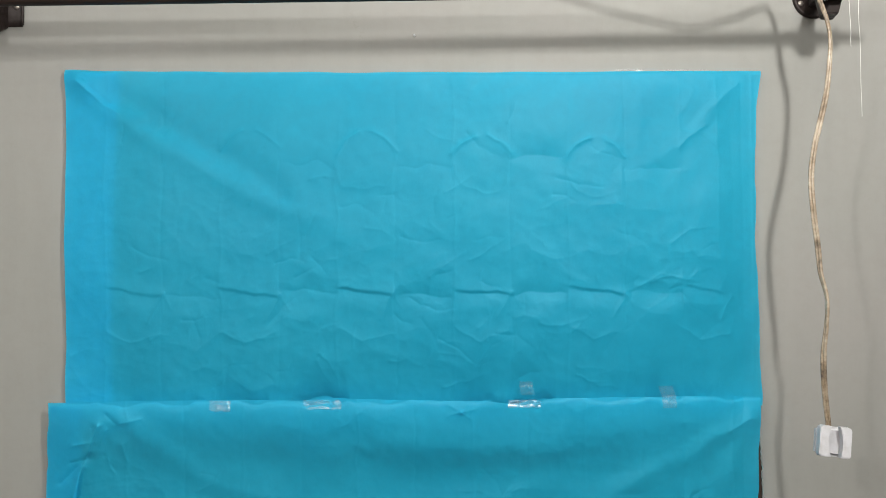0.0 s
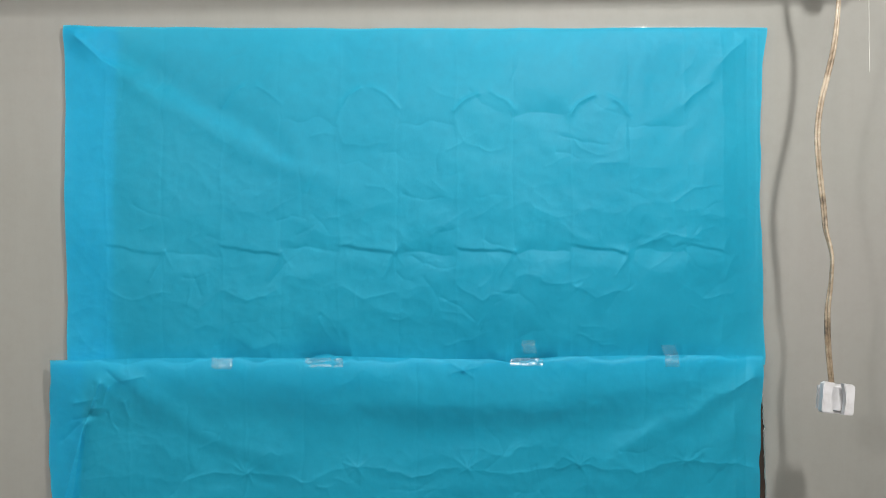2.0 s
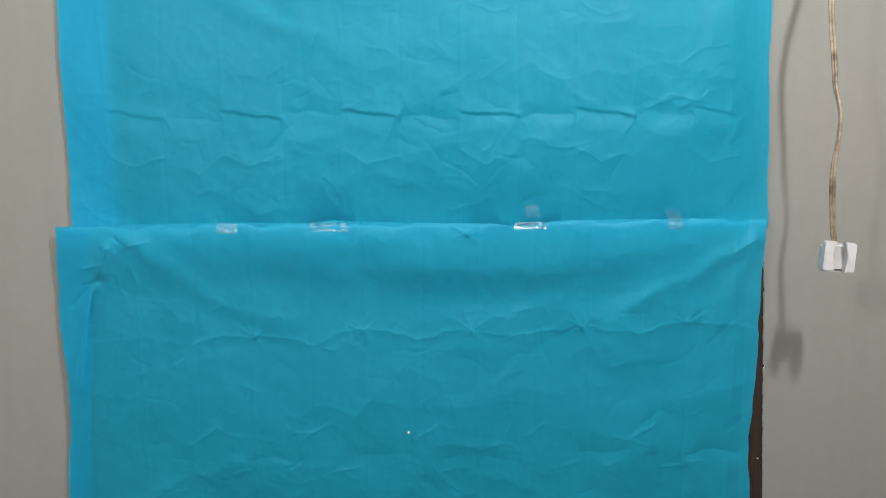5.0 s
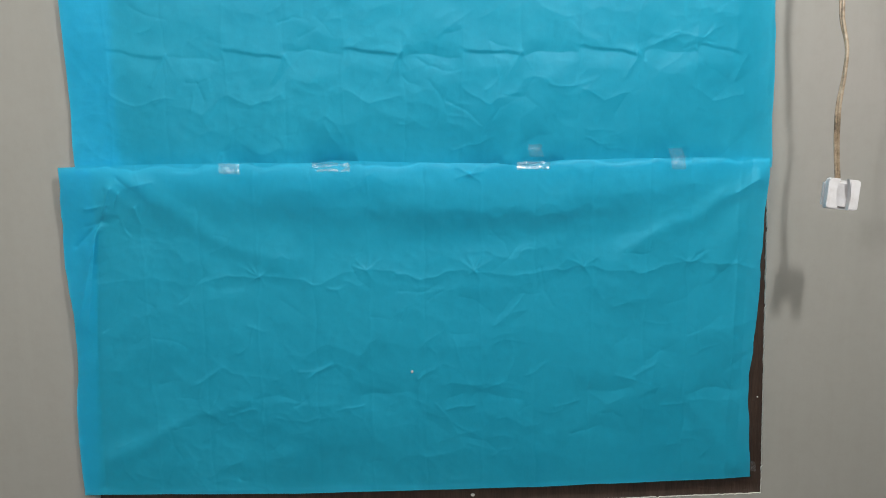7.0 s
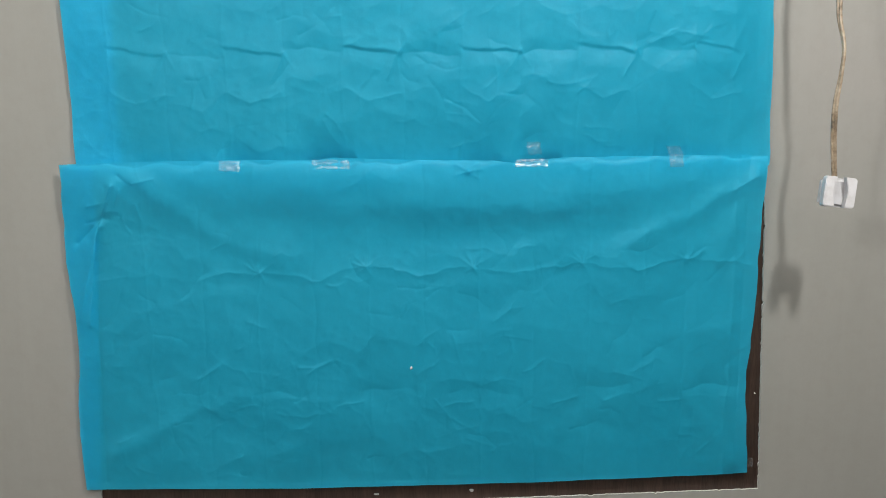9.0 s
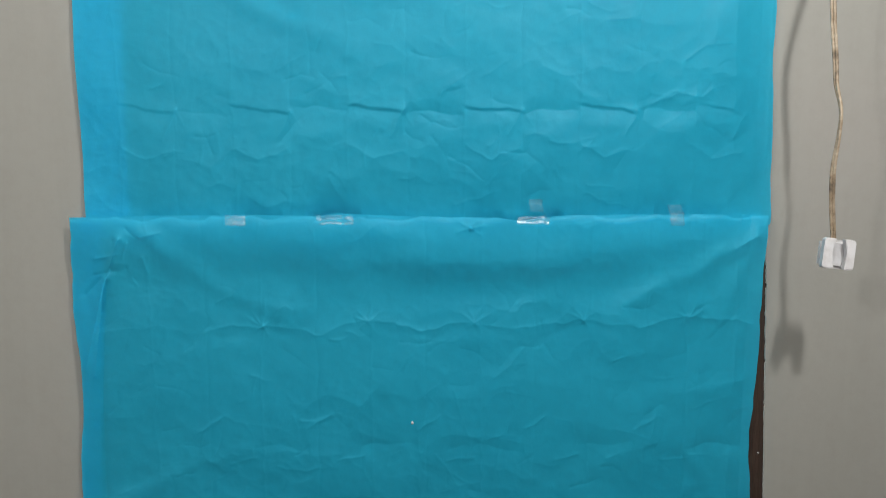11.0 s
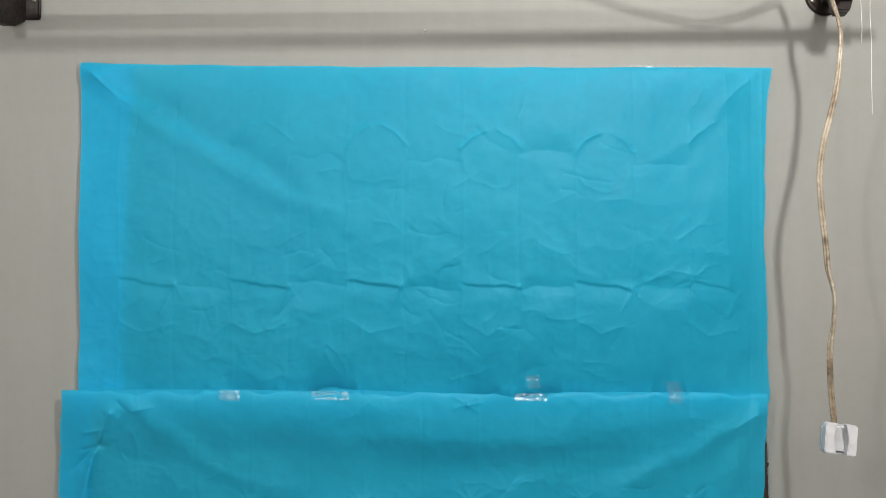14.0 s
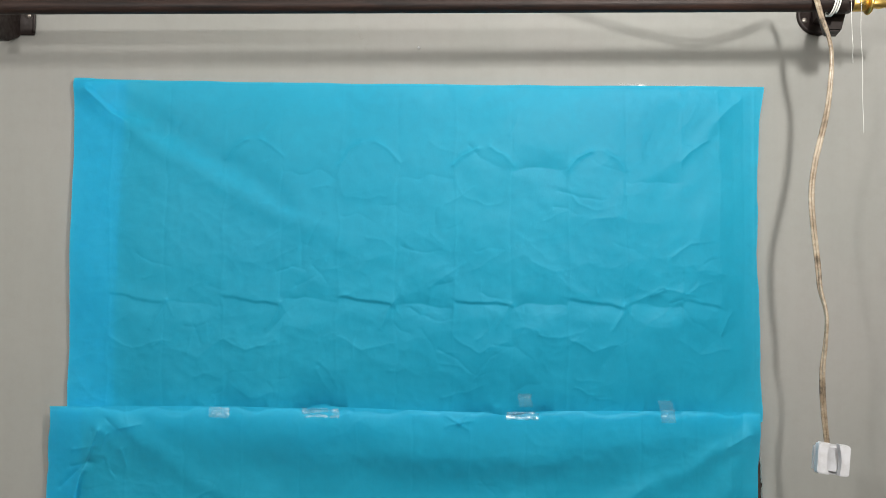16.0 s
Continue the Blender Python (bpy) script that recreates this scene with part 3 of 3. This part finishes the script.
def side_hem(sheet, a, b, z0, z1, height, eye=None):
    """The sheet's side folded back behind it, between the edges a and b."""
    lf = a if callable(a) else (lambda z: a + 0 * z)
    x, y, z = sheet_arrays(240, 40, lf, b, lambda u: z0 + 0 * u, lambda u: z1 + 0 * u, lambda p, q: height(p, q) - 0.0016)
    if eye:
        k = 1 + (y - 0.0016) / 1.31
        x, z = eye[0] + (x - eye[0]) * k, eye[1] + (z - eye[1]) * k
    hem = new("hem", grid_mesh("hem", x, y, z, SHEET))
    hem.parent = sheet
    hem["label"] = "folded back side hem of the cyan sheet"
    return hem


def upper_sheet():
    left = lambda z: -0.519 + wobble(z, 0.0012, 0.05, 3)
    right = lambda z: outline(z, ((1.37, 0.516), (1.417, 0.515), (1.519, 0.511), (1.647, 0.506), (1.732, 0.508), (1.844, 0.511), (1.90, 0.520))) + wobble(z, 0.0012, 0.03, 4)
    top = lambda u: 1.900 - 0.003 * np.sin(u * math.pi) + wobble(u, 0.0008, 0.06, 5)
    x, y, z = sheet_arrays(370, 700, left, right, lambda u: 1.396 + 0 * u, top, upper_height)
    ob = new("hanging_sheet", grid_mesh("hanging_sheet", x, y, z, SHEET))
    tagged(ob, "cyan thin creased sheet taped flat on the wall", "sheet", "cyan sheets")
    side_hem(ob, -0.5185, lambda z: -0.440 - 0.010 * (1.9 - z) / 0.5, 1.398, 1.897, upper_height)
    return ob


def lower_sheet():
    left = lambda z: outline(z, ((0.886, -0.554), (0.956, -0.556), (1.032, -0.554), (1.078, -0.548), (1.124, -0.545), (1.187, -0.546), (1.258, -0.550), (1.336, -0.549), (1.408, -0.548))) + wobble(z, 0.0012, 0.02, 13)
    right = lambda z: outline(z, ((0.895, 0.513), (0.983, 0.509), (1.012, 0.505), (1.068, 0.502), (1.106, 0.507), (1.161, 0.510), (1.242, 0.512), (1.339, 0.514), (1.386, 0.517), (1.41, 0.517))) + wobble(z, 0.0014, 0.025, 14)
    bottom = lambda u: outline(u, ((0, 0.886), (0.29, 0.882), (0.55, 0.883), (0.72, 0.886), (1, 0.895))) + wobble(u, 0.0008, 0.04, 15)
    top = lambda u: outline(u, ((0, 1.409), (0.11, 1.413), (0.24, 1.413), (0.36, 1.4115), (0.39, 1.4145), (0.42, 1.413), (0.47, 1.411), (0.61, 1.407), (0.645, 1.404), (0.71, 1.411), (1, 1.412))) + wobble(u, 0.0008, 0.05, 16)
    x, y, z = sheet_arrays(370, 720, left, right, bottom, top, lower_height)
    k = 1 + y / 1.31
    x, z = 0.01 + (x - 0.01) * k, 1.52 + (z - 1.52) * k
    ob = new("hanging_sheet", grid_mesh("hanging_sheet", x, y, z, SHEET))
    tagged(ob, "cyan thin creased sheet overlapping the one above", "sheet", "cyan sheets")
    side_hem(ob, lambda z: left(z) + 0.001, lambda z: -0.500 - 0.031 * np.clip((1.33 - z) / 0.44, 0, 1), 0.889, 1.404, lower_height, (0.01, 1.52))
    return ob


upper_sheet()
lower_sheet()


# ---- clear tape strips ----
def tape_strip(x0, x1, z0, z1, lift, seed, blisters=5, roll=0.0):
    nx, nz = 72, 40
    rng = random.Random(seed)
    u, v = np.meshgrid(np.linspace(0, 1, nx), np.linspace(0, 1, nz))
    x = x0 + (x1 - x0) * u + 0.001 * smooth_noise(v, v, 0.3, seed)
    z = z0 + (z1 - z0) * v + 0.0012 * smooth_noise(u, u, 0.25, seed + 1)
    up, lo = upper_height(x, z), lower_height(x, z)
    base = np.where(z > 1.416, np.maximum(up, lo * np.clip(1 - (z - 1.416) / 0.02, 0, 1)), lo)
    y = -base - lift + 0.0012 * v ** 2 - 0.0016
    # blisters, short wrinkles and the rolled upper edge
    for k in range(blisters):
        cx, cz, an = x0 + (x1 - x0) * rng.uniform(0.12, 0.88), z0 + (z1 - z0) * rng.uniform(0.3, 0.95), rng.gauss(1.3, 0.5)
        a = (x - cx) * math.cos(an) + (z - cz) * math.sin(an)
        b = (z - cz) * math.cos(an) - (x - cx) * math.sin(an)
        y -= rng.uniform(0.0011, 0.0020) * np.exp(-(a / rng.uniform(0.0018, 0.0042)) ** 2 - (b / 0.0011) ** 2)
    y -= roll * 0.0020 * np.exp(-((v - 0.93) * (z1 - z0) / 0.0011) ** 2) * np.sin(u * math.pi) ** 0.5
    ob = new("tape_strip", grid_mesh("tape_strip", x, y, z, TAPE))
    return tagged(ob, "clear crinkled sticky tape joining the cyan sheets", "tape", "clear tape strips")


tape_strip(-0.299, -0.269, 1.4015, 1.4160, 0.0007, 21, 7)
tape_strip(-0.164, -0.127, 1.4035, 1.4160, 0.0007, 31, 2, 1.0)
tape_strip(-0.124, -0.111, 1.4025, 1.4145, 0.0008, 41, 5)
tape_strip(0.131, 0.178, 1.4015, 1.4120, 0.0007, 51, 5)
tape_strip(0.357, 0.378, 1.3985, 1.4275, 0.0007, 61)
tape_strip(0.150, 0.170, 1.4190, 1.4355, 0.0007, 81, 1)


def edge_tape(x0, x1, z0, z1, seed, label):
    nx, nz = 40, 8
    u, v = np.meshgrid(np.linspace(0, 1, nx), np.linspace(0, 1, nz))
    x, z = x0 + (x1 - x0) * u, z0 + (z1 - z0) * v + 0.0008 * smooth_noise(u, u, 0.1, seed)
    y = -0.0055 - 0.0012 * np.abs(smooth_noise(x, z, 0.006, seed)) + 0.003 * v
    ob = new("tape_strip", grid_mesh("tape_strip", x, y, z, TAPE))
    return tagged(ob, label, "tape", "clear tape strips")


edge_tape(0.300, 0.345, 1.8955, 1.9030, 91, "clear tape on the top edge of the cyan sheet")
edge_tape(0.365, 0.440, 1.8965, 1.9020, 95, "clear tape on the top edge of the cyan sheet")
edge_tape(0.512, 0.521, 0.908, 0.922, 97, "small clear tape on the brown board")


# ---- curtain rod on its brackets ----
ROD_Y, ROD_R = -0.130, 0.0106
rod_z = lambda x: 1.9788 + 0.0155 * x


def curtain_rod():
    base = new("curtain_rod")
    base.matrix_basis = pose(0, ROD_Y, rod_z(0), 0, -math.degrees(math.atan(0.0155)), 0)
    tagged(base, "dark brown varnished curtain rod with brass end", "curtain rod")
    rng = random.Random(8)
    prof = [(-0.600 + 1.185 * k / 60, ROD_R * (1 + 0.006 * math.sin(k * 1.7))) for k in range(61)]
    part("pole", lathe(prof, 28), ROD, base)
    part("sleeve", lathe([(0.576, 0.0112), (0.5765, 0.0132), (0.592, 0.0132), (0.593, 0.011)], 6), IRON, base, "dark six-sided end sleeve", False)
    part("collar", lathe([(0.592, 0.009), (0.5925, 0.0102), (0.613, 0.0102), (0.614, 0.009)], 28), BRASS, base, "shiny brass collar")
    part("ring", lathe([(0.6145, 0.006), (0.615, 0.0135), (0.617, 0.0150), (0.619, 0.0135), (0.6195, 0.006)], 28), BRASS, base, "tarnished brass ring")
    part("finial", lathe([(0.619, 0.004), (0.622, 0.0055), (0.626, 0.0060), (0.631, 0.0068), (0.636, 0.0060), (0.640, 0.005), (0.644, 0.0055), (0.650, 0.004), (0.654, 0.001)], 24), BRASS, base, "brass finial")
    part("finial", lathe([(-0.628, 0.001), (-0.620, 0.009), (-0.612, 0.0115), (-0.605, 0.0095), (-0.600, 0.006)], 24), BRASS, base, "brass finial")
    for k in range(12):
        x, an = rng.uniform(0.36, 0.56), rng.uniform(0.45, 1.3)
        b = bmesh.new()
        bmesh.ops.create_icosphere(b, subdivisions=1, radius=1)
        c = Vector((x, -ROD_R * math.cos(an), ROD_R * math.sin(an)))
        w = rng.uniform(0.0015, 0.005)
        for v in b.verts:
            v.co = Vector((v.co.x * w, v.co.y * 0.0008, v.co.z * 0.0008)) + c
        part("paint_fleck", b, PLASTER, base, "white paint fleck")
    return base


def bracket(x, flip):
    """Wall plate, tapering arm and a cup under the rod."""
    base = new("rod_bracket")
    base.location = (x, 0, rod_z(x))
    tagged(base, "dark brown iron bracket screwed to the wall", "bracket", "curtain rod brackets")
    if flip < 0:
        plate = box(-0.030, 0.030, -0.003, 0.0, -0.003, 0.050, 0.001, 1)
    else:
        plate = lathe([(-0.0045, 0.027), (-0.0055, 0.0285), (-0.0045, 0.031), (-0.002, 0.032), (0.0, 0.032)], 40)
        bmesh.ops.transform(plate, matrix=pose(0, 0, 0.024) @ pose(0, 0, 0, 0, 0, 90), verts=plate.verts[:])
    part("wall_plate", plate, IRON, base)
    bm = bmesh.new()
    low = -0.014 if flip > 0 else 0.0
    side = [(-0.002, 0.040), (-0.070, 0.016), (-0.112, 0.004), (-0.130, -0.0117), (-0.118, -0.017 - low * 0.4), (-0.095, -0.022 - low), (-0.065, -0.026 - low * 2.0), (-0.035, -0.022 - low * 2.2), (-0.002, -0.006 - low)]
    w = 0.0085
    a = [bm.verts.new((-w, y, z)) for y, z in side]
    b = [bm.verts.new((w, y, z)) for y, z in side]
    bm.faces.new(a)
    bm.faces.new(list(reversed(b)))
    for k in range(len(side)):
        j = (k + 1) % len(side)
        bm.faces.new((a[k], b[k], b[j], a[j]))
    bmesh.ops.recalc_face_normals(bm, faces=bm.faces[:])
    bmesh.ops.bevel(bm, geom=[e for e in bm.edges if abs(e.verts[0].co.x - e.verts[1].co.x) < 1e-6], offset=0.0012, segments=1, affect="EDGES")
    lean = 0.22 if flip > 0 else 0.0
    for v in bm.verts:
        v.co.x += lean * v.co.y
    part("arm", bm, IRON, base, smooth=False)
    if flip > 0:
        saddle = box(-0.017, 0.017, -0.112, -0.080, -0.032, -0.004, 0.002, 2)
        for v in saddle.verts:
            v.co.x = v.co.x * (0.56 + 0.44 * (v.co.z + 0.032) / 0.028) + lean * v.co.y
        part("saddle", saddle, IRON, base, smooth=False)
    # half-round cup that carries the rod
    bm = bmesh.new()
    for xx in (-0.009, 0.009):
        for r in (0.0111, 0.0136):
            for k in range(19):
                an = math.pi + math.pi * k / 18
                bm.verts.new((xx + lean * ROD_Y, ROD_Y + r * math.cos(an), r * math.sin(an)))
    bm.verts.ensure_lookup_table()
    q = lambda i, r, k: bm.verts[(i * 2 + r) * 19 + k]
    for k in range(18):
        bm.faces.new((q(0, 1, k), q(1, 1, k), q(1, 1, k + 1), q(0, 1, k + 1)))
        bm.faces.new((q(0, 0, k), q(0, 0, k + 1), q(1, 0, k + 1), q(1, 0, k)))
        for i in (0, 1):
            bm.faces.new((q(i, 0, k), q(i, 1, k), q(i, 1, k + 1), q(i, 0, k + 1)))
    bmesh.ops.recalc_face_normals(bm, faces=bm.faces[:])
    part("cup", bm, IRON, base, smooth=False)
    for sx in (-0.021, 0.021):
        s = bmesh.new()
        bmesh.ops.create_cone(s, cap_ends=True, segments=16, radius1=0.0045, radius2=0.0035, depth=0.002, matrix=pose(sx, -0.0052 if flip > 0 else -0.0038, 0.014 if flip > 0 else 0.026, 90))
        bmesh.ops.create_cube(s, size=1, matrix=pose(sx, -0.0063 if flip > 0 else -0.0049, 0.014 if flip > 0 else 0.026, 0, 30, 0) @ Matrix.Diagonal((0.006, 0.0004, 0.001, 1)))
        part("screw", s, STEEL, base, "worn steel screw")
    # rolled lip along the plate's edge
    if flip < 0:
        lip = tube([Vector((0.030, -0.004, -0.001 + 0.049 * k / 8)) for k in range(9)], 0.0022, 8)
        part("lip", lip, IRON, base)
    return base


curtain_rod()
bracket(-0.614, -1)
bracket(0.603, 1)


# ---- the hanging flex with its white plug ----
def extension_cord():
    base = new("electric_cord")
    base.location = (0.536, -0.18, 1.40)
    tagged(base, "yellowed twin flex hung over the curtain rod with white plug", "electric cord")
    origin = Vector(base.location)
    way = [
        (0.536, -0.130, 1.999), (0.538, -0.144, 1.992), (0.540, -0.158, 1.961), (0.546, -0.165, 1.933), (0.548, -0.170, 1.905), (0.545, -0.172, 1.866),
        (0.541, -0.170, 1.830), (0.533, -0.168, 1.792), (0.527, -0.166, 1.763), (0.5215, -0.168, 1.724), (0.523, -0.170, 1.680), (0.528, -0.172, 1.628),
        (0.529, -0.176, 1.598), (0.534, -0.180, 1.572), (0.535, -0.182, 1.555), (0.533, -0.182, 1.525), (0.530, -0.180, 1.489), (0.533, -0.176, 1.444),
        (0.538, -0.176, 1.393),
    ]
    loop = [(0.060, -0.12, 2.088), (0.150, -0.12, 2.060), (0.240, -0.12, 2.042), (0.310, -0.12, 2.022), (0.385, -0.12, 2.004), (0.425, -0.12, 1.999), (0.480, -0.122, 2.012), (0.518, -0.124, 2.028), (0.530, -0.127, 2.018)]
    path = spline(loop + way, 8)
    n = len(path)
    for s in (-1, 1):
        line = []
        for i, p in enumerate(path):
            t = (path[min(i + 1, n - 1)] - path[max(i - 1, 0)]).normalized()
            tw = 0.5 + 0.9 * math.sin(i * 0.045) + 0.4 * math.sin(i * 0.11)
            a = t.cross(Vector((0, 1, 0))).normalized()
            b = t.cross(a)
            line.append(p - origin + (a * math.cos(tw) + b * math.sin(tw)) * 0.00185 * s)
        part("strand", tube(line, 0.0021, 10), CABLE, base)
    # white plug: rounded block, two finger grips and a hollow between them
    plug = new("plug")
    plug.parent = base
    plug.matrix_basis = pose(0.0075, 0.006, -0.0235, -6, 6, -7) @ Matrix.Diagonal((0.84, 0.9, 0.94, 1))
    part("body", box(-0.0235, 0.0205, 0.004, 0.018, -0.0215, 0.0195, 0.0045, 3), PLASTIC, plug, smooth=False)

    def grip(sign):
        bm = bmesh.new()
        pts = []
        for k in range(13):
            s = k / 12
            z = -0.0215 + 0.043 * s
            pts.append((0.0075 + 0.0030 * math.sin(s * math.pi * 1.3 - 0.6) + (0.004 * (1 - s) ** 2 if sign > 0 else 0.0), z))
        ring_pts = [(x, z) for x, z in pts] + [(0.0200, 0.0215), (0.0232, 0.0195), (0.0240, 0.0165), (0.0240, -0.0165), (0.0232, -0.0198), (0.0200, -0.0215)]
        a = [bm.verts.new((x * sign - 0.0008, -0.002, z)) for x, z in ring_pts]
        b = [bm.verts.new((x * sign * 0.985 - 0.0008, -0.0165, z * 0.975)) for x, z in ring_pts]
        bm.faces.new(a)
        bm.faces.new(list(reversed(b)))
        for k in range(len(a)):
            j = (k + 1) % len(a)
            bm.faces.new((a[k], a[j], b[j], b[k]))
        bmesh.ops.recalc_face_normals(bm, faces=bm.faces[:])
        front = [e for e in bm.edges if e.verts[0].co.y < -0.016 and e.verts[1].co.y < -0.016]
        bmesh.ops.bevel(bm, geom=front, offset=0.0012, segments=2, affect="EDGES")
        return bm

    part("finger_grip", grip(1), PLASTIC, plug, smooth=False)
    part("finger_grip", grip(-1), PLASTIC, plug, smooth=False)
    return base


extension_cord()


# ---- thin white wire wound round the rod, and loose threads ----
def tie_wire():
    pts = []
    for k in range(90):
        an = k / 89 * math.tau * 2.6 + 0.4
        r = 0.0142 + 0.0030 * math.sin(an * 0.5) ** 2
        x = 0.563 + 0.0085 * k / 89 + 0.004 * math.sin(an)
        pts.append(Vector((x, ROD_Y + r * math.cos(an), rod_z(x) + r * math.sin(an) - 0.001)))
    bm = tube(pts, 0.0012, 7)
    return tagged(finish("tie_wire", bm, THREAD), "thin white wire wound round the curtain rod", "wire")


def thread(x, z_end, seed):
    rng = random.Random(seed)
    z0 = rod_z(x) + 0.010
    pts = [Vector((x + rng.uniform(-0.0006, 0.0006) + 0.003 * k / 9, -0.1425 - 0.001 * k / 9, z0 + (z_end - z0) * k / 9)) for k in range(10)]
    bm = tube(spline(pts, 3), 0.00032, 6)
    return tagged(finish("loose_thread", bm, THREAD), "loose white thread hanging from the curtain rod", "thread", "loose threads")


tie_wire()
thread(0.5865, 1.903, 1)
thread(0.6000, 1.808, 2)


# ---- small things on the wall ----
def wall_nail(x, z):
    bm = lathe([(-0.002, 0.0012), (0.0015, 0.0013), (0.002, 0.0019), (0.003, 0.0016), (0.0034, 0.0008)], 12)
    ob = finish("wall_nail", bm, PLASTIC)
    ob.matrix_basis = pose(x, 0, z, 0, 0, -90)
    return tagged(ob, "small white nail head in the plaster wall", "nail")


wall_nail(-0.003, 1.954)


def lint(x, z):
    bm = bmesh.new()
    bmesh.ops.create_icosphere(bm, subdivisions=2, radius=1)
    for v in bm.verts:
        r = 1 + 0.4 * noise.noise(v.co * 2.3)
        v.co = Vector((v.co.x * 0.0022 * r, v.co.y * 0.0009, v.co.z * 0.0026 * r))
    ob = finish("lint_speck", bm, PLASTIC)
    y = -float(lower_height(np.array([[x]]), np.array([[z]]))[0, 0])
    k = 1 + y / 1.31
    ob.location = (0.01 + (x - 0.01) * k, y - 0.0004, 1.52 + (z - 1.52) * k)
    return tagged(ob, "tiny white lint speck on the cyan sheet", "lint")


lint(-0.028, 1.083)
